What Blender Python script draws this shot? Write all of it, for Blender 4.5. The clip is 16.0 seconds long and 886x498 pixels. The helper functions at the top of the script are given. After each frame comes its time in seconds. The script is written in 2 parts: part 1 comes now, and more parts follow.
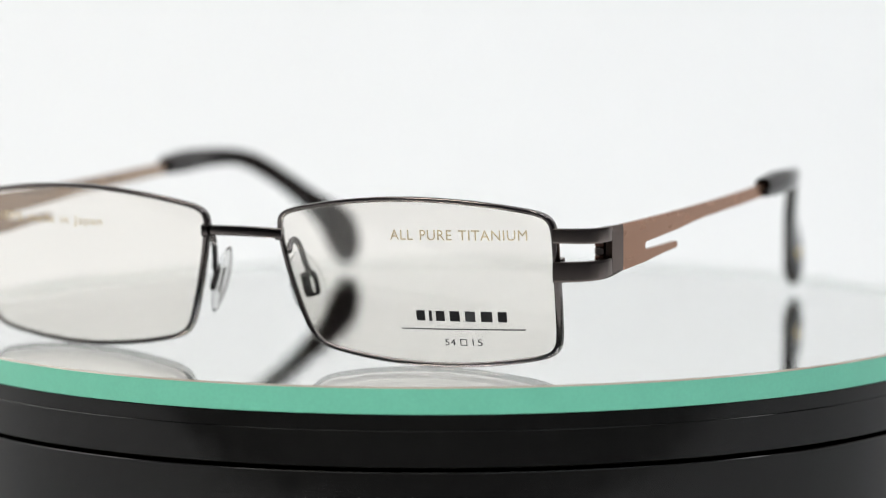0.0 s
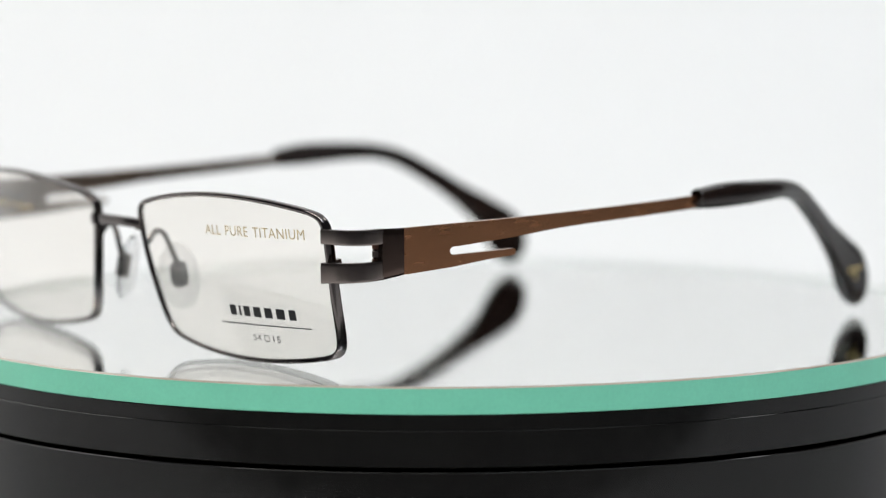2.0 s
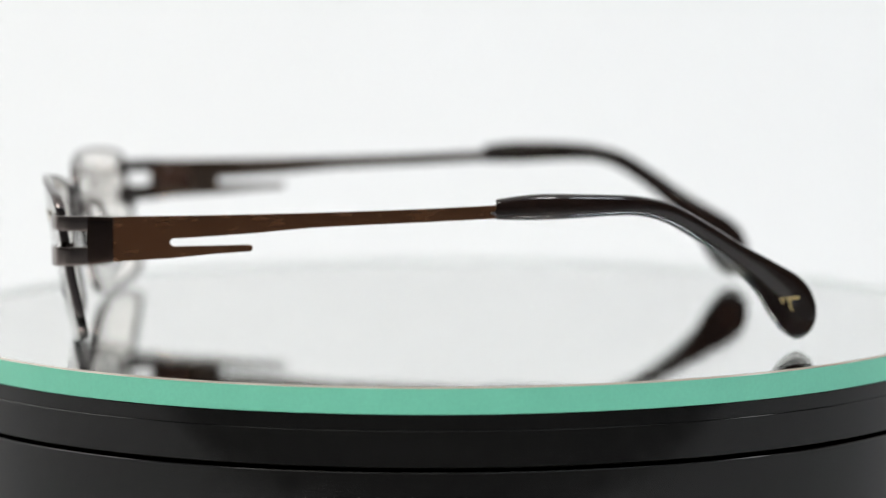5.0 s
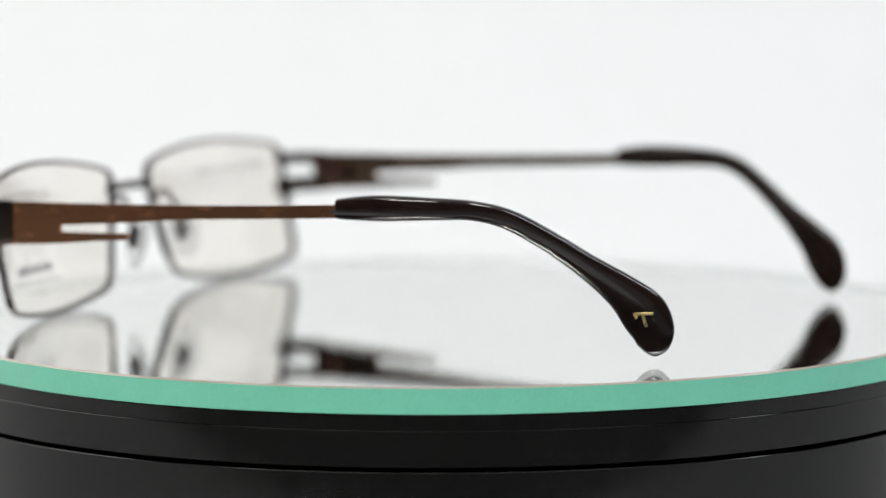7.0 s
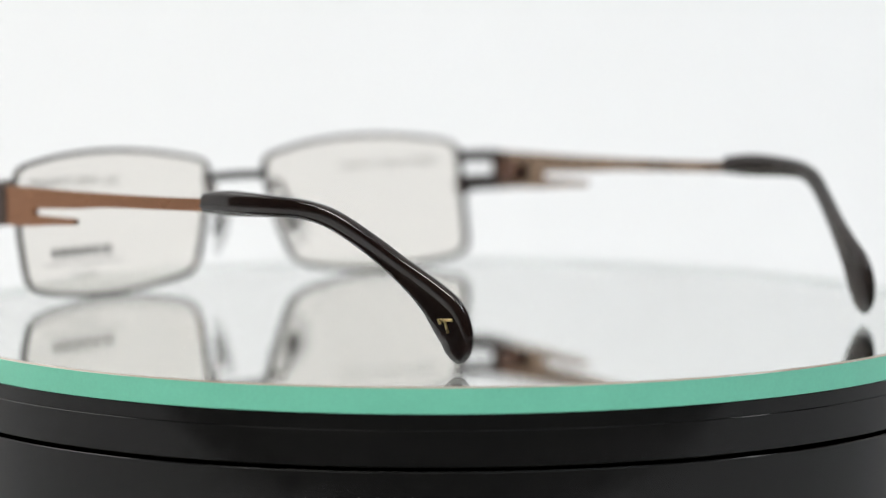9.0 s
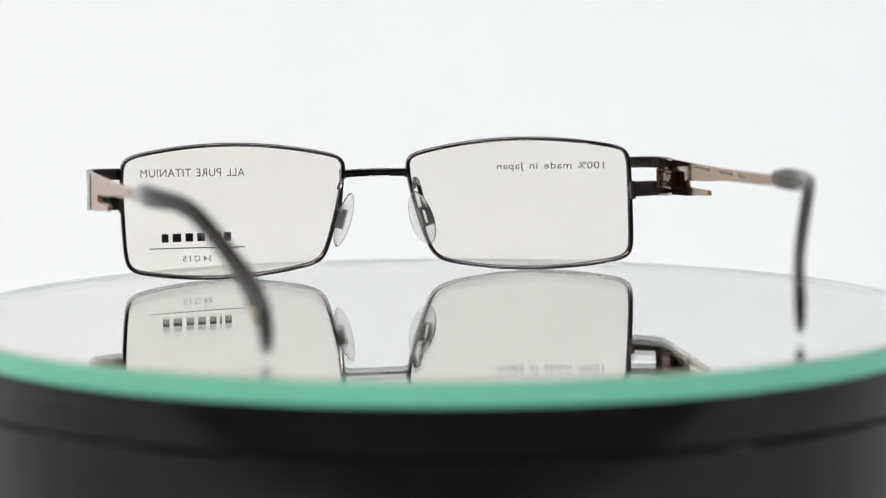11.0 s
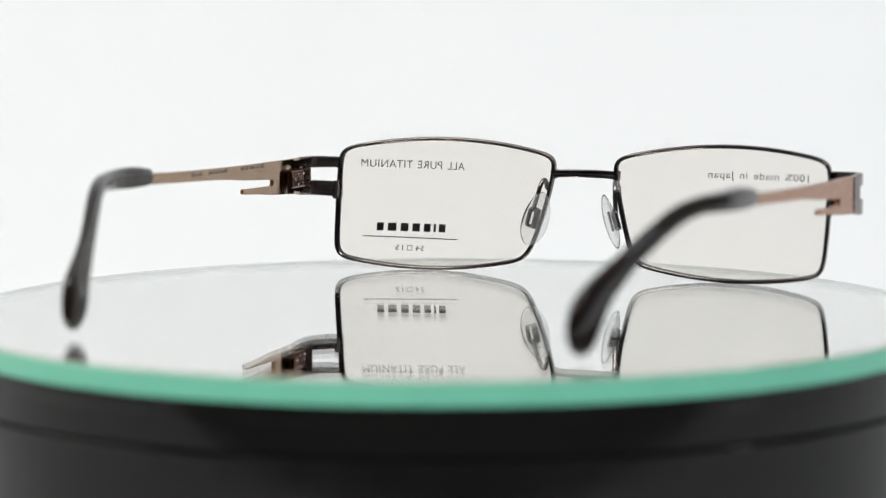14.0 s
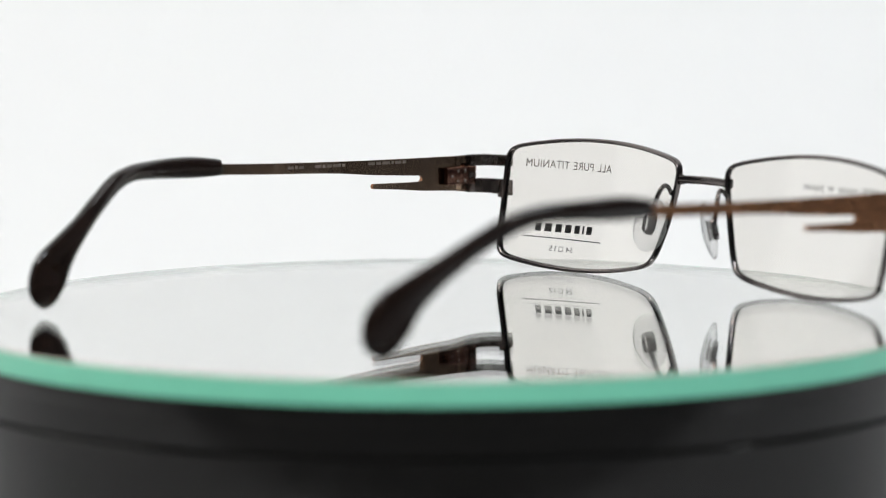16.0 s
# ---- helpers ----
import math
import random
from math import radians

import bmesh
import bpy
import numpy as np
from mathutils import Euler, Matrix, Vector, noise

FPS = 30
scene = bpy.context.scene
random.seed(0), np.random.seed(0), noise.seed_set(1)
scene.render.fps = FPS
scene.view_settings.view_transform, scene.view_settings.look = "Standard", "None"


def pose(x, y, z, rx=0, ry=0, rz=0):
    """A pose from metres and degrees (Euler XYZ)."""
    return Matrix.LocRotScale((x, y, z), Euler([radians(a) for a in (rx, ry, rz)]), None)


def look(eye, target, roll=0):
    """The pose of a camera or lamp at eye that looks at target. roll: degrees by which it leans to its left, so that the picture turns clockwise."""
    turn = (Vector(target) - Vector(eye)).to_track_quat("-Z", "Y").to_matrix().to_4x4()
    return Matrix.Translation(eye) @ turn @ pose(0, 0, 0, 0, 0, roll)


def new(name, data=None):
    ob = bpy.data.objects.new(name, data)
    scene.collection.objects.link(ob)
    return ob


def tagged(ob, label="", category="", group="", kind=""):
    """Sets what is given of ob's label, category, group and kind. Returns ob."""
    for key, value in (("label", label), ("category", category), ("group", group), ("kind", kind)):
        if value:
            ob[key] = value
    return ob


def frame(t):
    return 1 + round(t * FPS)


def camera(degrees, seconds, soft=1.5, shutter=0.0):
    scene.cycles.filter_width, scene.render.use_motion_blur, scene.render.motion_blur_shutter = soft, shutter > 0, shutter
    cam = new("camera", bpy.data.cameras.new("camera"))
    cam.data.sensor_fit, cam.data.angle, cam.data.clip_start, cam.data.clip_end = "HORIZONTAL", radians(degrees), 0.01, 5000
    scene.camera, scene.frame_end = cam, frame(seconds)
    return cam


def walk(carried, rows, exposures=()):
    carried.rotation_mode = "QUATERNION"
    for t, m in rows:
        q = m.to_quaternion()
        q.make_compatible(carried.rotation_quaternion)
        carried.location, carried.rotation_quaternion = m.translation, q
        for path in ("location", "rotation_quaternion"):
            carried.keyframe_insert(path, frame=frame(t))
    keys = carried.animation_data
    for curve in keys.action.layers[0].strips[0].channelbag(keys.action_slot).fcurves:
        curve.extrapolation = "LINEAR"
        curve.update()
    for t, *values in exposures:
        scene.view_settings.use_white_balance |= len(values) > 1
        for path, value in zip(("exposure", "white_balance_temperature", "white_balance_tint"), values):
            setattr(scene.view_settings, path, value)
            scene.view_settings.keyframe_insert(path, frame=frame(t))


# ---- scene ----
# ---- camera ----
MM = 0.001
TILT, ROLL = 5.935, -0.19
EYE = Vector((0.0, -0.68298, 0.08448))
AHEAD = Vector((0.0002, math.cos(radians(TILT)), -math.sin(radians(TILT))))
cam = camera(15.38, 16.0, soft=1.1)


def stand(back):
    """The camera drawn back along its own line of sight."""
    eye = EYE - AHEAD * back
    return look(eye, eye + AHEAD, ROLL)


# how near the lens is focused on the way: 1 the front edge, 0 the spectacle front; the picture breathes with it
PULL = [(0.0, 1.0), (8.7, 1.0), (10.8, 0.0), (14.3, 0.0), (14.4, 0.25), (14.5, 0.8), (14.6, 1.0), (14.8, 1.0), (15.2, 0.85), (15.4, 0.7), (15.5, 0.0), (16.0, 0.0)]
walk(cam, [(t, stand(0.0272 * (1 - k))) for t, k in PULL])

# the lens pulls its focus between the front edge and the spectacle front
focus_mark = new("focus_mark")
focus_mark.empty_display_size = 0.005
cam.data.dof.use_dof = True
cam.data.dof.focus_object = focus_mark
cam.data.dof.aperture_fstop = 10.0
cam.data.dof.aperture_blades = 0

# ---- light ----
world = bpy.data.worlds.new("world")
scene.world = world
world.use_nodes = True
world.node_tree.nodes["Background"].inputs[0].default_value = (0.75, 0.85, 1.0, 1)
world.node_tree.nodes["Background"].inputs[1].default_value = 0.17


def area_lamp(name, size_x, size_y, watts, colour, m):
    d = bpy.data.lights.new(name, "AREA")
    d.shape, d.size, d.size_y, d.energy, d.color = "RECTANGLE", size_x, size_y, watts, colour
    ob = new(name, d)
    ob.matrix_basis = m
    return ob


area_lamp("top_light", 0.5, 0.4, 0.12, (0.94, 0.975, 1.0), pose(0.0, 0.05, 1.06))
# two unseen lamps, added to even out the brightness of the sweep
area_lamp("left_backdrop_light", 0.4, 0.25, 6.25, (1.0, 0.975, 0.92), look((-0.45, -0.52, 0.88), (-0.15, 0.8, 0.40)))
area_lamp("right_backdrop_light", 0.4, 0.25, 4.7, (0.84, 0.925, 1.0), look((0.45, -0.52, 0.88), (0.15, 0.8, 0.40)))
# unseen fill, added to brighten the green edge and the faces turned to the camera
area_lamp("front_fill_light", 0.12, 0.12, 1.8, (1.0, 0.99, 0.97), look((0.05, -0.5, 0.85), (0.0, 0.0, 0.0)))
area_lamp("left_key_light", 0.14, 0.14, 0.55, (1.0, 0.99, 0.97), look((-0.42, -0.22, 0.72), (0.0, 0.0, 0.0)))
area_lamp("right_key_light", 0.14, 0.14, 0.35, (0.97, 0.99, 1.0), look((0.5, 0.1, 0.66), (0.0, 0.0, 0.0)))
area_lamp("left_side_light", 0.35, 0.35, 0.9, (1.0, 0.985, 0.94), look((-0.585, 0.24, 0.50), (0.0, 0.0, 0.05)))
area_lamp("right_side_light", 0.35, 0.35, 0.5, (0.90, 0.95, 1.0), look((0.585, 0.48, 0.50), (0.0, 0.0, 0.05)))
area_lamp("room_lamp", 0.017, 0.017, 0.12, (1.0, 0.95, 0.87), look((-0.37, -1.8, 0.81), (0.0, 0.0, 0.0))).data.shape = "DISK"

# ---- materials ----


def material(name, base=(0.5, 0.5, 0.5), rough=0.5, metal=0.0, spec=0.5, coat=0.0, spread=0.1, scale=60.0, bump=0.0, fine=900.0, stretch=(1, 1, 1), rough_spread=0.08):
    """A surface with colour varied at two sizes, uneven gloss and a fine relief."""
    m = bpy.data.materials.new(name)
    m.use_nodes = True
    nt = m.node_tree
    b = nt.nodes["Principled BSDF"]
    b.inputs["Roughness"].default_value = rough
    b.inputs["Metallic"].default_value = metal
    b.inputs["Specular IOR Level"].default_value = spec
    b.inputs["Coat Weight"].default_value = coat
    b.inputs["Coat Roughness"].default_value = 0.14
    tc = nt.nodes.new("ShaderNodeTexCoord")
    mp = nt.nodes.new("ShaderNodeMapping")
    mp.inputs["Scale"].default_value = stretch
    nt.links.new(tc.outputs["Object"], mp.inputs[0])
    n1 = nt.nodes.new("ShaderNodeTexNoise")
    n1.inputs["Scale"].default_value, n1.inputs["Detail"].default_value = scale, 4
    n2 = nt.nodes.new("ShaderNodeTexNoise")
    n2.inputs["Scale"].default_value, n2.inputs["Detail"].default_value = fine, 3
    nt.links.new(mp.outputs[0], n1.inputs["Vector"])
    nt.links.new(mp.outputs[0], n2.inputs["Vector"])
    add = nt.nodes.new("ShaderNodeMath")
    add.operation = "ADD"
    nt.links.new(n1.outputs[0], add.inputs[0])
    nt.links.new(n2.outputs[0], add.inputs[1])
    mr = nt.nodes.new("ShaderNodeMapRange")
    mr.inputs[1].default_value, mr.inputs[2].default_value = 0.6, 1.4
    mr.inputs[3].default_value, mr.inputs[4].default_value = 1 - spread, 1 + spread
    nt.links.new(add.outputs[0], mr.inputs[0])
    mx = nt.nodes.new("ShaderNodeVectorMath")
    mx.operation = "SCALE"
    mx.inputs[0].default_value = base
    nt.links.new(mr.outputs[0], mx.inputs["Scale"])
    nt.links.new(mx.outputs[0], b.inputs["Base Color"])
    rr = nt.nodes.new("ShaderNodeMapRange")
    rr.inputs[1].default_value, rr.inputs[2].default_value = 0.6, 1.4
    rr.inputs[3].default_value, rr.inputs[4].default_value = max(0.0, rough - rough_spread), rough + rough_spread
    nt.links.new(add.outputs[0], rr.inputs[0])
    nt.links.new(rr.outputs[0], b.inputs["Roughness"])
    if bump:
        bp = nt.nodes.new("ShaderNodeBump")
        bp.inputs["Strength"].default_value, bp.inputs["Distance"].default_value = bump, 0.0001
        nt.links.new(n2.outputs[0], bp.inputs["Height"])
        nt.links.new(bp.outputs[0], b.inputs["Normal"])
    return m


def glass(name, colour, ior=1.5, rough=0.0):
    m = bpy.data.materials.new(name)
    m.use_nodes = True
    b = m.node_tree.nodes["Principled BSDF"]
    b.inputs["Base Color"].default_value = (*colour, 1)
    b.inputs["Transmission Weight"].default_value = 1.0
    b.inputs["Roughness"].default_value = rough
    b.inputs["IOR"].default_value = ior
    return m


WHITE = material("white_fabric", (0.80, 0.80, 0.80), 0.9, spread=0.012, scale=3, fine=400, bump=0.1)
GREY_WALL = material("grey_wall", (0.30, 0.30, 0.31), 0.9, spread=0.05, scale=2, fine=60)
DARK_TABLE = material("grey_table", (0.22, 0.22, 0.225), 0.6, spread=0.15, scale=8, fine=200)
GUNMETAL = material("gunmetal", (0.135, 0.118, 0.113), 0.11, metal=1.0, spread=0.12, scale=300, fine=4000, rough_spread=0.05)
SATIN = material("satin_gunmetal", (0.20, 0.168, 0.155), 0.24, metal=1.0, spread=0.04, scale=150, fine=1500, rough_spread=0.02)
DARK_METAL = material("dark_polished_metal", (0.095, 0.066, 0.055), 0.16, metal=1.0, spread=0.1, scale=200, fine=3000, rough_spread=0.05)
BROWN = material("brown_titanium", (0.34, 0.155, 0.077), 0.27, metal=1.0, coat=0.2, spread=0.05, scale=60, fine=900, rough_spread=0.03, stretch=(1, 0.25, 1))
BROWN_POLISHED = material("polished_brown_titanium", (0.40, 0.29, 0.215), 0.1, metal=1.0, spread=0.08, scale=80, fine=900, rough_spread=0.03)
SILVER = material("bright_steel", (0.42, 0.39, 0.37), 0.15, metal=1.0, spread=0.05, scale=900)
DARK_BROWN = material("dark_brown_metal", (0.19, 0.10, 0.075), 0.2, metal=1.0, spread=0.1, scale=200, fine=3000)
TIP = material("dark_brown_acetate", (0.014, 0.008, 0.006), 0.07, spec=0.5, coat=0.0, spread=0.5, scale=90, fine=500, rough_spread=0.03)
GOLD = material("gold_inlay", (0.75, 0.58, 0.28), 0.3, metal=1.0, spread=0.1, scale=900)
BLACK_INK = material("black_ink", (0.02, 0.02, 0.022), 0.5, spread=0.1, scale=900)
GOLD_INK = material("pale_gold_ink", (0.74, 0.60, 0.36), 0.5, spread=0.1, scale=900)
INK_BACK = material("grey_ink_underside", (0.16, 0.15, 0.14), 0.6, spread=0.1, scale=900)
PALE_INK = material("pale_ink", (0.15, 0.12, 0.10), 0.5, spread=0.1, scale=900)
LENS = glass("demo_lens", (0.940, 0.910, 0.866), 1.5)
PAD = glass("clear_silicone", (0.97, 0.97, 0.97), 1.41)
pad_nodes, pad_links = PAD.node_tree.nodes, PAD.node_tree.links
pad_clear = pad_nodes.new("ShaderNodeBsdfTransparent")
pad_clear.inputs[0].default_value = (0.97, 0.97, 0.97, 1)
pad_milk = pad_nodes.new("ShaderNodeBsdfTranslucent")
pad_milk.inputs[0].default_value = (0.97, 0.97, 0.96, 1)
pad_gloss = pad_nodes.new("ShaderNodeBsdfGlossy")
pad_gloss.inputs["Roughness"].default_value = 0.07
pad_edge = pad_nodes.new("ShaderNodeLayerWeight")
pad_edge.inputs["Blend"].default_value = 0.12
pad_body = pad_nodes.new("ShaderNodeMixShader")
pad_body.inputs[0].default_value = 0.15
pad_skin = pad_nodes.new("ShaderNodeMixShader")
pad_links.new(pad_clear.outputs[0], pad_body.inputs[1])
pad_links.new(pad_milk.outputs[0], pad_body.inputs[2])
pad_links.new(pad_edge.outputs["Fresnel"], pad_skin.inputs[0])
pad_links.new(pad_body.outputs[0], pad_skin.inputs[1])
pad_links.new(pad_gloss.outputs[0], pad_skin.inputs[2])
pad_links.new(pad_skin.outputs[0], pad_nodes["Material Output"].inputs[0])
# pale colour that carries the backdrop's light scattered in the ground edge
LIT_EDGE = material("lit_edge_inside", (0.84, 0.90, 0.87), 0.6, spread=0.03, scale=200)
PLATE_GLASS = glass("plate_glass", (1.0, 1.0, 1.0), 1.45)
MIRROR = material("silvered_mirror", (0.988, 0.998, 0.978), 0.0, metal=1.0, spread=0.002, scale=40, rough_spread=0.0)
GREEN_EDGE = material("green_glass_edge", (0.22, 0.69, 0.485), 0.35, spec=0.4, spread=0.05, scale=120, fine=1500, bump=0.05)
BEVEL = material("polished_glass_bevel", (0.42, 0.37, 0.30), 0.15, spec=0.6, spread=0.1, scale=120, fine=1500)
BLACK_PLASTIC = material("black_plastic", (0.0048, 0.0045, 0.0040), 0.1, spec=0.25, spread=0.4, scale=25, fine=300, rough_spread=0.09)
MATT_BLACK = material("matt_black_plastic", (0.0012, 0.0012, 0.0012), 0.6, spec=0.02, spread=0.2, scale=60, fine=800)

# ---- mesh helpers ----


def part(name, bm, mat, parent=None, label="", smooth=True):
    """Links a bmesh as one mesh object under a thing or a part."""
    bmesh.ops.recalc_face_normals(bm, faces=bm.faces)
    me = bpy.data.meshes.new(name)
    bm.to_mesh(me)
    bm.free()
    me.materials.append(mat)
    if smooth:
        me.shade_smooth()
        me.set_sharp_from_angle(angle=radians(40))
    ob = new(name, me)
    ob.parent = parent
    if label:
        tagged(ob, label)
    return ob


def sweep(rings, closed=False, cap=True):
    """A skin over rings of points of equal number."""
    bm = bmesh.new()
    vs = [[bm.verts.new(p) for p in r] for r in rings]
    n, k = len(vs), len(vs[0])
    for i in range(n if closed else n - 1):
        a, b = vs[i], vs[(i + 1) % n]
        for j in range(k):
            bm.faces.new((a[j], a[(j + 1) % k], b[(j + 1) % k], b[j]))
    if cap and not closed:
        bm.faces.new(vs[0])
        bm.faces.new(vs[-1][::-1])
    return bm


def section(hw, hd, power=4.0, n=16):
    """A rounded rectangle with half sides hw and hd."""
    out = []
    for i in range(n):
        a = 2 * math.pi * (i + 0.5) / n
        c, s = math.cos(a), math.sin(a)
        out.append((hw * math.copysign(abs(c) ** (2 / power), c), hd * math.copysign(abs(s) ** (2 / power), s)))
    return out


def spline(keys, n):
    """Catmull-Rom through tuples of numbers, n steps per span."""
    k = [np.array(p, float) for p in keys]
    k = [2 * k[0] - k[1]] + k + [2 * k[-1] - k[-2]]
    out = []
    for i in range(1, len(k) - 2):
        for j in range(n):
            t = j / n
            out.append(0.5 * (2 * k[i] + (k[i + 1] - k[i - 1]) * t + (2 * k[i - 1] - 5 * k[i] + 4 * k[i + 1] - k[i + 2]) * t ** 2
                              + (3 * k[i] - k[i - 1] - 3 * k[i + 1] + k[i + 2]) * t ** 3))
    return out + [k[-2]]


def tube(points, hw, hd, side, power=2.0, n=12, ends=1.0):
    """A bar along points in millimetres; side names the direction of its width."""
    p = [Vector(q) for q in points]
    rings = []
    for i, q in enumerate(p):
        d = (p[min(i + 1, len(p) - 1)] - p[max(i - 1, 0)]).normalized()
        w = Vector(side) - d * d.dot(Vector(side))
        w.normalize()
        h = d.cross(w)
        f = ends if i in (0, len(p) - 1) else 1.0
        rings.append([(q + w * a * f + h * b * f) * MM for a, b in section(hw, hd, power, n)])
    return sweep(rings)


def lathe(profile, n=192):
    """A ring turned from a closed profile of (radius, height)."""
    return sweep([[(r * math.cos(2 * math.pi * i / n), r * math.sin(2 * math.pi * i / n), z) for r, z in profile] for i in range(n)], closed=True)


def slab(outline, place, thick, bevel=0.0):
    """A plate from a flat outline (a, b); place gives the point at (a, b, depth)."""
    bm = bmesh.new()
    f = [bm.verts.new(place(a, b, thick / 2)) for a, b in outline]
    g = [bm.verts.new(place(a, b, -thick / 2)) for a, b in outline]
    n = len(f)
    bm.faces.new(f)
    bm.faces.new(g[::-1])
    for i in range(n):
        bm.faces.new((f[i], g[i], g[(i + 1) % n], f[(i + 1) % n]))
    if bevel:
        bm.edges.ensure_lookup_table()
        big = [e for e in bm.edges if any(len(x.verts) > 4 for x in e.link_faces)]
        bmesh.ops.bevel(bm, geom=big, offset=bevel * MM, segments=2, affect="EDGES", clamp_overlap=True)
    return bm


# ---- the white light tent ----


def wall(name, size, centre, mat, label, category):
    bm = bmesh.new()
    bmesh.ops.create_cube(bm, size=1.0, matrix=Matrix.LocRotScale(centre, None, size))
    return tagged(part(name, bm, mat, smooth=False), label, category, kind="structure")


def backdrop_sweep():
    """One white sheet: table top, a wide bend and the wall behind."""
    prof = [(-0.24, -0.05)] + [(0.2 + 0.6 * math.sin(a), 0.55 - 0.6 * math.cos(a)) for a in [math.pi / 2 * i / 32 for i in range(33)]] + [(0.8, 1.1)]
    rings = [[(x, y, z) for y, z in prof] + [(x, y + 0.01, z - 0.01) for y, z in prof[::-1]] for x in (-0.598, 0.598)]
    return tagged(part("backdrop", sweep(rings), WHITE), "white seamless paper sweep behind the turntable", "backdrop", kind="structure")


backdrop_sweep()
wall("wall_west", (0.02, 0.74, 1.17), (-0.611, 0.44, 0.53), WHITE, "white fabric side of the light tent", "wall")
wall("wall_east", (0.02, 0.54, 1.17), (0.611, 0.54, 0.53), WHITE, "white fabric side of the light tent", "wall")
wall("ceiling", (1.24, 1.3, 0.02), (0, 0.16, 1.125), WHITE, "white fabric top of the light tent", "ceiling")
wall("room_wall_west", (0.1, 4.0, 2.4), (-1.9, -0.6, 1.094), GREY_WALL, "plain grey wall of the dim room", "wall")
wall("room_wall_east", (0.1, 4.0, 2.4), (1.9, -0.6, 1.094), GREY_WALL, "plain grey wall of the dim room", "wall")
wall("room_wall_south", (3.698, 0.1, 2.4), (0, -2.55, 1.094), GREY_WALL, "plain grey wall of the dim room", "wall")
wall("room_wall_north", (3.698, 0.1, 2.4), (0, 1.35, 1.094), GREY_WALL, "plain grey wall of the dim room", "wall")

wall("table", (3.698, 3.798, 0.04), (0, -0.6, -0.086), DARK_TABLE, "plain grey table top under the paper sweep", "table top")

# ---- the turntable ----
R = 0.1073


def turntable():
    base = tagged(new("turntable"), "round black glossy plastic display turntable on white paper", "turntable")
    part("base_body", lathe([(0.02, -0.0154), (R - 0.00015, -0.0154), (R, -0.01555), (R, -0.0488), (R - 0.001, -0.0498), (0.02, -0.0498)]), BLACK_PLASTIC, base)
    part("spindle", lathe([(0.001, -0.048), (0.019, -0.048), (0.019, -0.0144), (0.001, -0.0144)], 48), MATT_BLACK, base)
    top = tagged(new("mirror_platter"), "round green-edged mirror glass platter on a black ring", "mirror platter")
    part("glass_plate", lathe([(0.0001, -0.00495), (R - 0.0007, -0.00495), (R - 0.0007, 0.0), (0.0001, 0.0)]), PLATE_GLASS, top, "clear plate glass")
    part("mirror_backing", lathe([(0.0001, -0.0049), (R - 0.00095, -0.0049), (R - 0.00095, -0.0047), (0.0001, -0.0047)]), MIRROR, top, "silvered mirror back")
    edge = part("glass_edge", lathe([(R - 0.00088, -0.0049), (R - 0.0002, -0.0050), (R, -0.0048), (R, -0.00032), (R - 0.00068, -0.00032), (R - 0.00088, -0.00032)]),
                GREEN_EDGE, top, "pale green ground glass edge")
    part("glass_bevel", lathe([(R - 0.00068, -0.0003), (R, -0.0003), (R - 0.0003, 0.0), (R - 0.00068, 0.0)]), BEVEL, top, "polished bevel of the glass edge")
    # inner face coloured pale in place of light that comes through the edge
    edge.data.materials.append(LIT_EDGE)
    for face in edge.data.polygons:
        if math.hypot(face.center.x, face.center.y) < R - 0.0008:
            face.material_index = 1
    part("carrier_ring", lathe([(0.02, -0.0078), (R - 0.00012, -0.0078), (R - 0.00012, -0.0051), (0.02, -0.0051)]), BLACK_PLASTIC, top, "black plastic ring under the glass")
    part("flange", lathe([(0.02, -0.0147), (R - 0.0003, -0.0147), (R, -0.0144), (R, -0.0080), (R - 0.0001, -0.0079), (0.02, -0.0079)]), BLACK_PLASTIC, top, "glossy black rim")
    return top


platter = turntable()

# ---- the spectacles: x to the wearer's right, y forwards, z up, millimetres ----
LENS_X, LENS_Z = 35.3, 16.2


def front_y(u, v):
    """How far forward the front lies: face form, lens curve and tilt."""
    return 5.0 - 0.089 * u - 0.0041 * u * u - 0.0035 * v * v + 0.175 * (v + LENS_Z - 25.0)


def outline(n=144):
    """The lens shape, u to the temple and v up: four bowed sides with rounded corners."""
    corners = [((27.3, 13.1), (-28.4, 12.0), 3.25), ((-28.4, 12.0), (-21.8, -13.1), 0.9), ((-21.8, -13.1), (26.8, -13.5), 2.95), ((26.8, -13.5), (27.3, 13.1), 0.35)]
    pts = []
    for a, b, bow in corners:
        a, b = Vector(a), Vector(b)
        d = b - a
        out = Vector((d.y, -d.x)).normalized() * -1
        m = max(2, int(d.length * 4))
        pts += [a + d * (i / m) - out * bow * (1 - (2 * i / m - 1) ** 2) for i in range(m)]
    p = np.array([tuple(q) for q in pts])
    for _ in range(3):
        p = sum(np.roll(p, k, 0) for k in range(-9, 10)) / 19.0
    step = np.r_[0, np.cumsum(np.linalg.norm(np.diff(np.vstack([p, p[:1]]), axis=0), axis=1))]
    s = np.linspace(0, step[-1], n, endpoint=False)
    q = np.vstack([p, p[:1]])
    return np.stack([np.interp(s, step, q[:, 0]), np.interp(s, step, q[:, 1])], 1)


OUT = outline()
NRM = np.roll(OUT, -1, 0) - np.roll(OUT, 1, 0)
NRM = np.stack([NRM[:, 1], -NRM[:, 0]], 1) / np.linalg.norm(NRM, axis=1)[:, None]


def on_front(side, u, v, depth=0.0):
    return Vector((side * (LENS_X + u), front_y(u, v) + depth, LENS_Z + v)) * MM


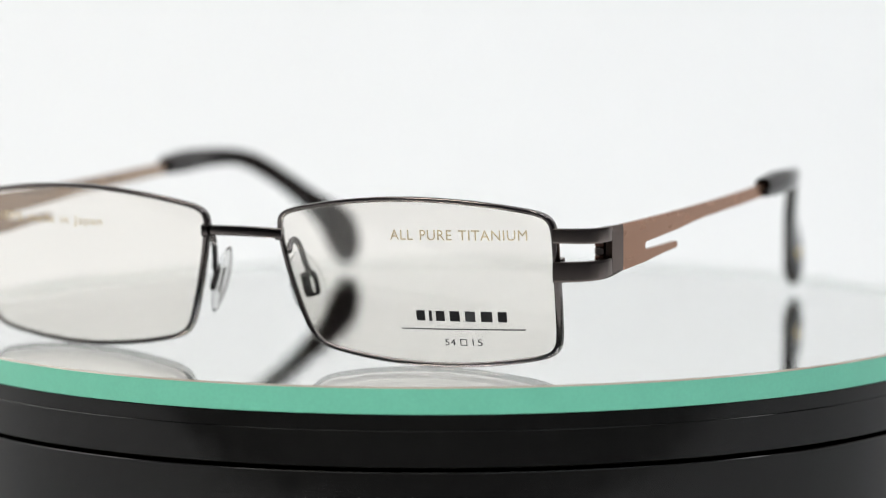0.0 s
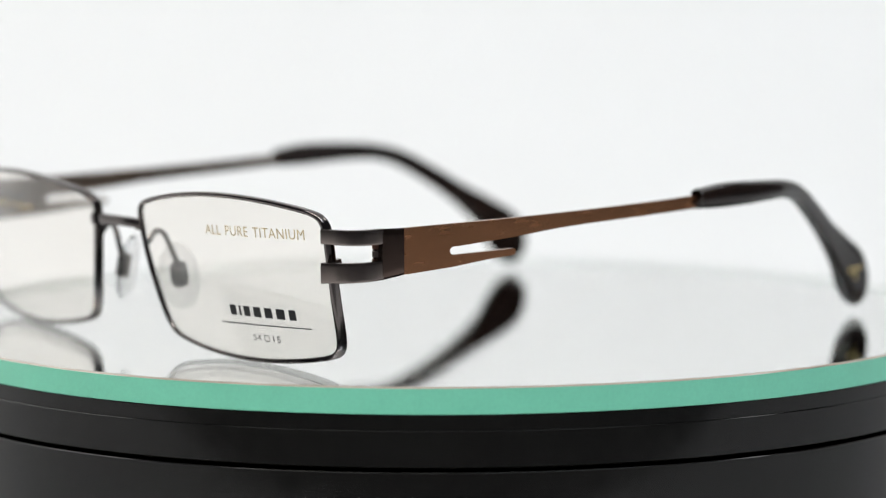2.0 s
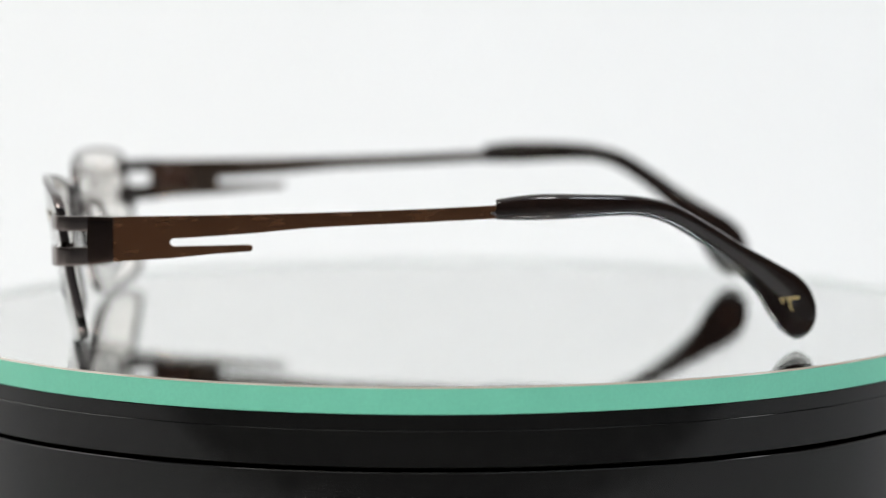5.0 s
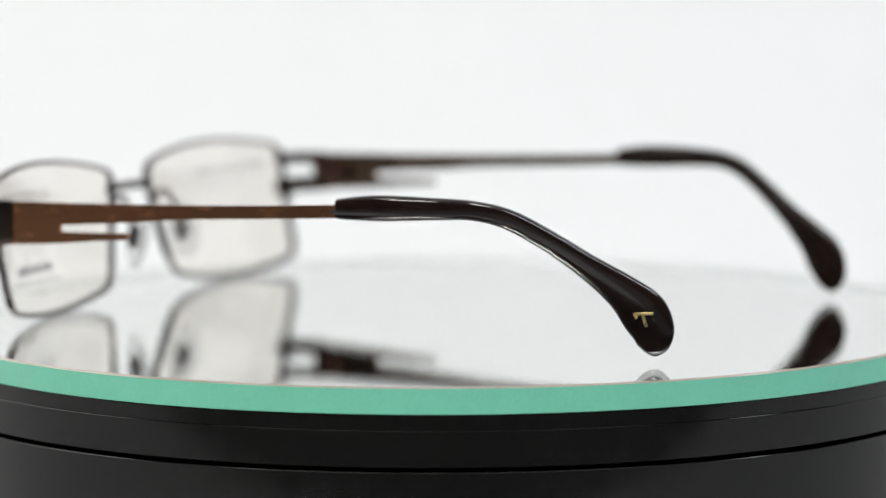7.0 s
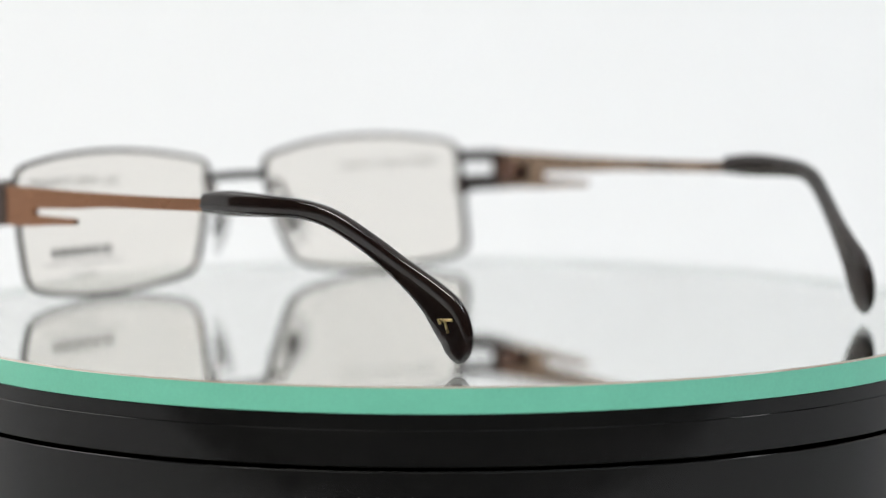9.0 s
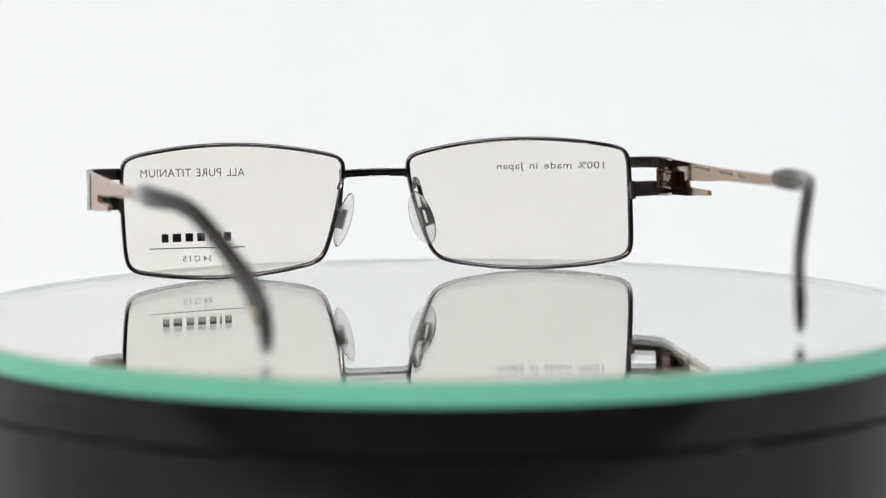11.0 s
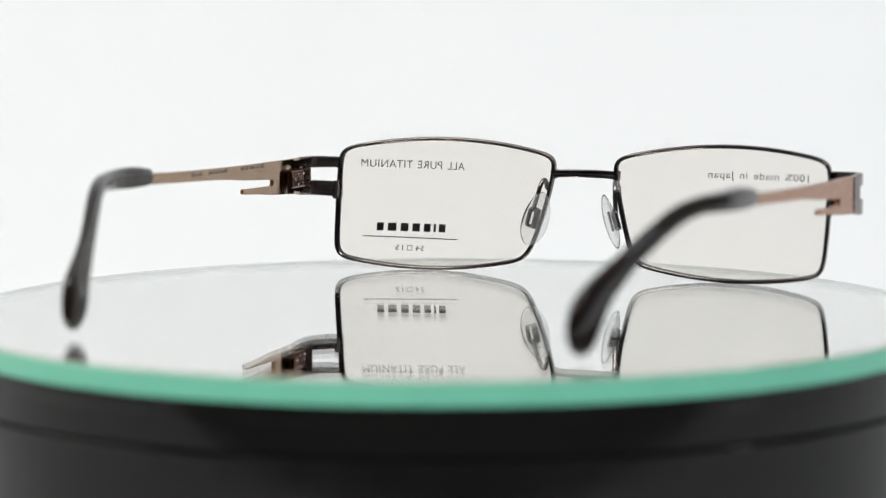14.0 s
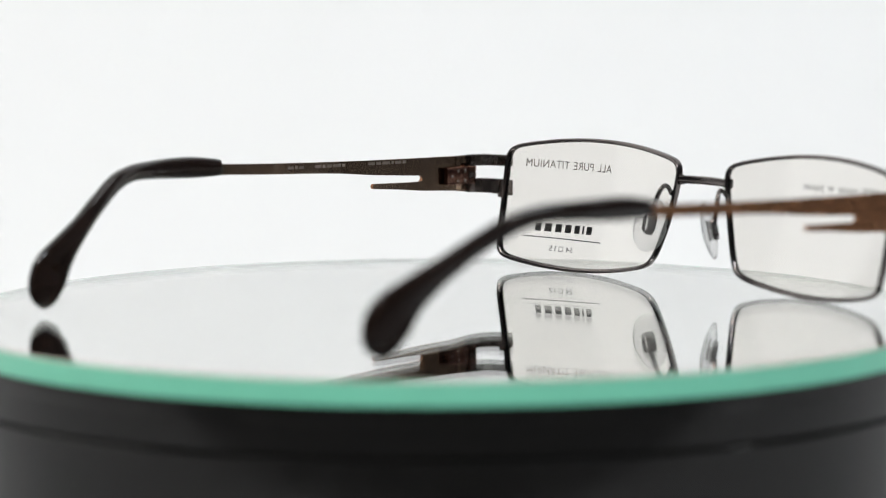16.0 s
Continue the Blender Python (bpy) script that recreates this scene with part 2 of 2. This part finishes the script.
def rim(side, root):
    sec = section(0.5, 0.95, 3.2, 20)
    rings = []
    for (u, v), (a, b) in zip(OUT, NRM):
        rings.append([on_front(side, u + a * (w - 0.5), v + b * (w - 0.5), d) for w, d in sec])
    return part("rim", sweep(rings, closed=True), GUNMETAL, root, "polished gunmetal titanium rim")


def lens(side, root):
    rings = []
    inner = OUT - NRM * 0.75
    for depth, order in ((0.55, range(1, 13)), (-0.55, range(12, 0, -1))):
        for k in order:
            rings.append([on_front(side, u * k / 12, v * k / 12, depth) for u, v in inner])
    return part("lens", sweep(rings), LENS, root, "pale beige tinted demonstration lens")


def lettering(text, height, width):
    """The built-in font as a flat mesh, scaled to the given size in millimetres, from (0, 0)."""
    cu = bpy.data.curves.new("lettering", "FONT")
    cu.body, cu.size, cu.resolution_u = text, 1.0, 4
    cu.space_character, cu.space_word = 1.08, 1.35
    ob = bpy.data.objects.new("lettering", cu)
    me = bpy.data.meshes.new_from_object(ob)
    bpy.data.objects.remove(ob)
    bm = bmesh.new()
    bm.from_mesh(me)
    xs, ys = [v.co.x for v in bm.verts], [v.co.y for v in bm.verts]
    for v in bm.verts:
        v.co.x = (v.co.x - min(xs)) / (max(xs) - min(xs)) * width
        v.co.y = (v.co.y - min(ys)) / (max(ys) - min(ys)) * height
    return bm


def printed(name, bm, side, u0, v0, mat, parent, slope=0.0, lift=0.575):
    """Lays flat print on the front of a lens; it reads from in front."""
    for v in bm.verts:
        a, b = v.co.x, v.co.y
        if side < 0:
            u, w = u0 + a, v0 + b + a * slope
        else:
            u, w = u0 - a, v0 + b + a * slope
        v.co = on_front(side, u, w, lift + v.co.z)
    return part(name, bm, mat, parent, smooth=False)


def bar(x0, y0, x1, y1, bm=None):
    bm = bm or bmesh.new()
    n = 10
    lo = [bm.verts.new((x0 + (x1 - x0) * i / n, y0, 0)) for i in range(n + 1)]
    hi = [bm.verts.new((x0 + (x1 - x0) * i / n, y1, 0)) for i in range(n + 1)]
    for i in range(n):
        bm.faces.new((lo[i], lo[i + 1], hi[i + 1], hi[i]))
    return bm


def endpiece(side, root):
    """Two prongs from the rim that turn back into one dark block with a window between them."""
    def at(s, z, d):
        # s runs outwards along the front, then back along the temple
        path = [(62.0, 0.9), (66.2, 0.1), (68.6, -0.9), (69.9, -2.6), (70.3, -5.0), (70.45, -11.2)]
        acc = [0.0]
        for a, b in zip(path, path[1:]):
            acc.append(acc[-1] + math.dist(a, b))
        k = max(i for i in range(len(acc) - 1) if acc[i] <= max(s, 0) + 1e-6)
        f = (s - acc[k]) / (acc[k + 1] - acc[k])
        a, b = Vector(path[k]), Vector(path[k + 1])
        q, dr = a + (b - a) * f, (b - a).normalized()
        nrm = Vector((dr.y, -dr.x))
        q = q - nrm * d
        return Vector((side * q.x, q.y, z)) * MM
    total = 17.6
    def ribbon(s0, s1, z0a, z0b, z1a, z1b, n, thick):
        rings = []
        for i in range(n + 1):
            f = i / n
            s = s0 + (s1 - s0) * f
            lo, hi = z0a + (z1a - z0a) * f, z0b + (z1b - z0b) * f
            c, h = (lo + hi) / 2, (hi - lo) / 2
            rings.append([at(s, c + a, b) for a, b in section(h, thick / 2, 9.0, 16)])
        return sweep(rings)
    part("upper_prong", ribbon(0.5, 13.0, 24.1, 26.8, 24.1, 27.0, 20, 1.3), SATIN, root)
    part("lower_prong", ribbon(0.5, 13.0, 16.9, 20.7, 17.7, 21.2, 20, 1.3), SATIN, root)
    block = part("hinge_block", ribbon(12.8, total, 17.65, 27.0, 18.3, 26.85, 8, 1.34), DARK_METAL, root, "dark polished hinge block")
    block.data.materials.append(BROWN_POLISHED)
    for face in block.data.polygons:
        if face.normal.x * side < -0.6 and face.center.y < -8.0 * MM:
            face.material_index = 1
    for k in range(3):
        z = 20.75 + 1.45 * k
        ring = [(0.3, -0.7), (1.0, -0.7), (1.2, -0.52), (1.2, 0.52), (1.0, 0.7), (0.3, 0.7)]
        bm = sweep([[Vector((side * 68.3 + q * math.cos(a), -7.4 + q * math.sin(a), z + h)) * MM for q, h in ring] for a in [2 * math.pi * i / 20 for i in range(20)]], closed=True)
        part("hinge_knuckle", bm, SATIN if k == 1 else DARK_BROWN, root)
    part("hinge_leaf", tube([(side * 68.75, -8.2, 22.1), (side * 68.9, -15.2, 22.1)], 2.1, 0.75, (0, 0, 1), 7.0), DARK_BROWN, root, "dark brown hinge leaf")
    for y, z in ((-9.6, 20.9), (-9.6, 23.3), (-12.0, 20.9), (-12.0, 23.3), (-13.9, 22.1)):
        part("rivet", tube([(side * 68.4, y, z), (side * 67.95, y, z), (side * 67.85, y, z)], 0.36, 0.36, (0, 0, 1), 2.0, 10, 0.8), SILVER, root, "bright rivet head")
    part("hinge_screw", tube([(side * 68.3, -7.4, 24.35), (side * 68.3, -7.4, 24.95)], 0.85, 0.85, (0, 1, 0), 2.0, 14), GUNMETAL, root)
    # the block that closes the rim behind the prongs
    lug = [on_front(side, 27.3, v, -0.9) / MM for v in (0.5, 2.0, 3.5, 4.9)]
    part("closing_block", tube(lug, 0.7, 0.85, (1, 0, 0), 6.0, 12, 0.85), SATIN, root, "small metal block closing the rim")


SPLAY = 0.0


def temple(side, root):
    """The brown titanium arm, forked below, in one plate."""
    top = spline([(-11.2, 26.85), (-30, 27.05), (-50, 27.45), (-70, 28.1), (-86, 28.85)], 6)
    low = spline([(-86, 26.35), (-70, 25.6), (-50, 24.7), (-37.6, 23.65), (-24.0, 22.75)], 6)
    slot = [(-22.7 + 0.9 * math.sin(math.pi * i / 8), 21.95 + 0.78 * math.cos(math.pi * i / 8)) for i in range(9)]
    prong = [(-30.0, 21.3), (-36.8, 21.45)] + [(-36.8 - 0.62 * math.sin(math.pi * i / 6), 20.82 + 0.62 * math.cos(math.pi * i / 6)) for i in range(7)] + [(-30.0, 19.75), (-22.0, 18.95), (-11.2, 18.35)]
    shape = [tuple(p) for p in top] + [tuple(p) for p in low] + slot + prong
    x_at = lambda y: 70.45 + SPLAY * (-(y + 11.2) / 73.0)
    bm = slab(shape, lambda y, z, d: Vector((side * (x_at(y) + d), y, z)) * MM, 1.0, 0.22)
    arm = part("temple_arm", bm, BROWN, root, "satin brown titanium temple with forked end")
    arm.data.materials.append(BROWN_POLISHED)
    for face in arm.data.polygons:
        if face.normal.x * side < -0.6:
            face.material_index = 1
    marks = bmesh.new()
    for y0, widths in ((-27.0, (1.1, 1.9, 0.7, 2.4, 1.5, 2.0)), (-46.0, (0.9, 2.2, 1.6, 0.8, 1.9)), (-58.5, (1.4, 0.8, 1.8))):
        y = y0
        for w in widths:
            zc = 27.0 - (y + 11.2) * 0.012 - 0.9
            q = [Vector((side * (x_at(a) - 0.505), a, b)) * MM for a, b in ((y, zc - 0.35), (y - w, zc - 0.35), (y - w, zc + 0.35), (y, zc + 0.35))]
            marks.faces.new([marks.verts.new(v) for v in q])
            y -= w + 0.45
    part("small_print", marks, PALE_INK, arm, "pale unreadable small print", smooth=False)
    return arm


def tip(side, root):
    """The sleeve over the temple's end: swollen, bent down, widening to a flat paddle."""
    keys = [(-83.6, 28.0, 1.75, 1.5), (-84.2, 28.0, 2.0, 1.7), (-92.1, 28.4, 2.45, 1.9), (-104.2, 28.5, 2.05, 1.7), (-110.6, 28.15, 1.85, 1.6), (-116.4, 26.5, 1.9, 1.5), (-123.3, 22.45, 2.0, 1.45),
            (-129.7, 17.9, 2.4, 1.4), (-135.6, 13.4, 3.5, 1.35), (-139.4, 9.7, 4.7, 1.35), (-141.2, 6.5, 4.5, 1.3), (-141.7, 3.7, 3.5, 1.2), (-141.8, 2.1, 2.1, 0.9), (-141.8, 1.25, 0.6, 0.35)]
    # the two sleeves are not bent quite alike
    reach, amount, begin, length, twist = (1.0, 15.4, 10.0, 55.0, 0.0) if side < 0 else (0.957, 16.3, 14.0, 51.0, 0.3)

    def inward(y):
        f = min(1.0, max(0.0, (-83.8 - y - begin) / length))
        return amount * f * f * (3 - 2 * f)

    p = spline(keys, 5)
    rings = []
    for i, (y, z, h, w) in enumerate(p):
        a, b = p[max(i - 1, 0)], p[min(i + 1, len(p) - 1)]
        d = Vector((b[0] - a[0], b[1] - a[1])).normalized()
        up = Vector((-d.y, d.x)) * (-1 if d.x < 0 else 1)
        if i > len(p) * 0.6 and up.x > 0:
            up = -up
        x = 70.5 + SPLAY - inward(y)
        y = -83.8 + (y + 83.8) * reach
        rings.append([Vector((side * (x + e) + twist * up.x * c, y + up.x * c, z + up.y * c)) * MM for c, e in section(h, w, 3.0, 28)])
    sleeve = part("temple_tip", sweep(rings), TIP, root, "glossy dark brown acetate temple tip")
    # gold inlay in two plain strokes, on the outer face of the paddle
    for y, z, ln, hw, tilt in ((-140.4, 9.3, 3.4, 0.3, -4), (-138.7, 8.9, 1.1, 0.24, 60), (-140.35, 8.1, 2.5, 0.3, 74)) if side < 0 else ():
        d = 70.5 + SPLAY - inward(y) + 1.36
        y = -83.8 + (y + 83.8) * reach
        c, sn = math.cos(radians(tilt)) * ln / 2, math.sin(radians(tilt)) * ln / 2
        lean = 0.11 * (0.5 * c + 0.86 * sn)
        part("gold_inlay", tube([(side * (d + lean), y + c, z + sn), (side * d, y, z), (side * (d - lean), y - c, z - sn)], hw, 0.3, (0, -sn, c), 3.0, 8), GOLD, sleeve, "small gold inlay")
    return sleeve


def nose_pad(side, root):
    arm = spline([(side * 9.3, 3.0, 20.4), (side * 9.0, 1.6, 22.2), (side * 9.1, 0.3, 22.6), (side * 9.5, -0.9, 21.2), (side * 10.0, -2.0, 18.2), (side * 10.6, -3.0, 15.4)], 6)
    part("pad_arm", tube(arm, 0.56, 0.56, (0, 1, 0.3), 2.0, 10, 0.8), GUNMETAL, root)
    turn = Matrix.Translation(Vector((side * 9.5, -3.7, 13.7)) * MM) @ Euler((radians(-8), side * radians(-14), side * radians(33))).to_matrix().to_4x4()
    # pad: a soft oval cushion, thin towards the arm
    rings = []
    for k in range(9):
        f = k / 8
        e = math.sin(math.pi * (0.06 + 0.88 * f)) ** 0.6
        x = (f - 0.5) * 2.7
        rings.append([turn @ (Vector((-side * x, 3.9 * e * math.cos(a) * (1 - 0.16 * math.sin(a)), 6.7 * e * math.sin(a) + 0.4 * math.cos(a) ** 2)) * MM) for a in [2 * math.pi * i / 28 for i in range(28)]])
    part("nose_pad", sweep(rings), PAD, root, "clear silicone nose pad")
    core = tube([Vector((0, 0, -2.4)), Vector((0, 0, 2.4))], 0.8, 0.25, (0, 1, 0), 6.0, 12)
    for v in core.verts:
        v.co = turn @ v.co
    part("pad_core", core, SILVER, root, "thin metal plate inside the pad")
    ring = []
    for i in range(24):
        a = 2 * math.pi * i / 24
        c, s = math.cos(a), math.sin(a)
        q = Vector((side * 1.3, 1.25 * math.copysign(abs(c) ** 0.4, c), 2.1 * math.copysign(abs(s) ** 0.4, s)))
        o = Vector((0, c, s)).normalized()
        ring.append([turn @ ((q + o * w + Vector((side, 0, 0)) * d) * MM) for w, d in section(0.38, 0.6, 4.0, 8)])
    part("pad_box", sweep(ring, closed=True), GUNMETAL, root, "rectangular metal pad holder")


def spectacles():
    root = tagged(new("spectacles"), "gunmetal and brown titanium spectacles standing open on mirror glass", "spectacles")
    lenses = {}
    for side in (-1, 1):
        rim(side, root)
        lenses[side] = lens(side, root)
        endpiece(side, root)
        temple(side, root)
        tip(side, root)
        nose_pad(side, root)
    ys = spline([(-8.1, 4.1, 24.0), (-4.5, 4.6, 24.1), (0, 4.8, 24.15), (4.5, 4.6, 24.1), (8.1, 4.1, 24.0)], 6)
    part("bridge", tube(ys, 0.95, 0.75, (0, 0, 1), 6.0, 16), GUNMETAL, root, "flat gunmetal bridge bar")
    for side in (-1, 1):
        part("bridge_lug", tube([(side * 7.3, 4.5, 23.95), (side * 8.6, 4.4, 23.9)], 1.15, 1.0, (0, 0, 1), 6.0, 16), GUNMETAL, root)
    # print on the lens that carries the mark
    lt = lenses[-1]
    printed("print", lettering("ALL PURE TITANIUM", 1.9, 25.8), -1, -3.6, 7.7, GOLD_INK, lt, 0.02, 0.590)
    printed("print_underside", lettering("ALL PURE TITANIUM", 1.9, 25.8), -1, -3.6, 7.7, INK_BACK, lt, 0.02, 0.565)
    x = 0.1
    for w in (2.2, 0.75, 2.2, 2.5, 2.5, 2.8, 2.2):
        printed("mark_bar", bar(x + 0.12 * w, 0.15, x + 0.88 * w, 2.1), -1, 0.0, -7.5, BLACK_INK, lt, 0.01)
        x += w + 0.42
    printed("print_line", bar(0, 0, 23.6, 0.24), -1, -2.9, -9.1, BLACK_INK, lt, 0.02)
    printed("size_print", lettering("54", 1.25, 2.0), -1, 5.4, -11.9, BLACK_INK, lt)
    sq = bar(8.3, 0, 9.6, 0.16)
    bar(8.3, 1.1, 9.6, 1.26, sq)
    bar(8.3, 0, 8.46, 1.26, sq)
    bar(9.44, 0, 9.6, 1.26, sq)
    printed("size_box", sq, -1, 0.0, -11.85, BLACK_INK, lt)
    printed("size_print", lettering("15", 1.25, 1.9), -1, 10.6, -11.8, BLACK_INK, lt)
    printed("print", lettering("100% made in Japan", 2.2, 26.0), 1, 21.3, 7.3, GOLD_INK, lenses[1], 0.0, 0.590)
    printed("print_underside", lettering("100% made in Japan", 2.2, 26.0), 1, 21.3, 7.3, INK_BACK, lenses[1], 0.0, 0.565)
    return root


glasses = spectacles()

# ---- what moves ----
TURN, REF = -12.6636, 12.3


def motions():
    table, specs = [], []
    for i in range(33):
        t = i * 0.5
        a = TURN * (t - REF)
        p = Matrix.Rotation(radians(a), 3, "Z") @ Vector((0.005953, 0.073251, 0.0))
        table.append((t, pose(0, 0, 0, 0, 0, a)))
        specs.append((t, pose(p.x, p.y, 0.0, 0, 0, a - 2.237)))
    walk(platter, table)
    walk(glasses, specs)
    walk(focus_mark, [(t, pose(0, 0.072 - 0.16 * k, 0.02)) for t, k in PULL])


motions()
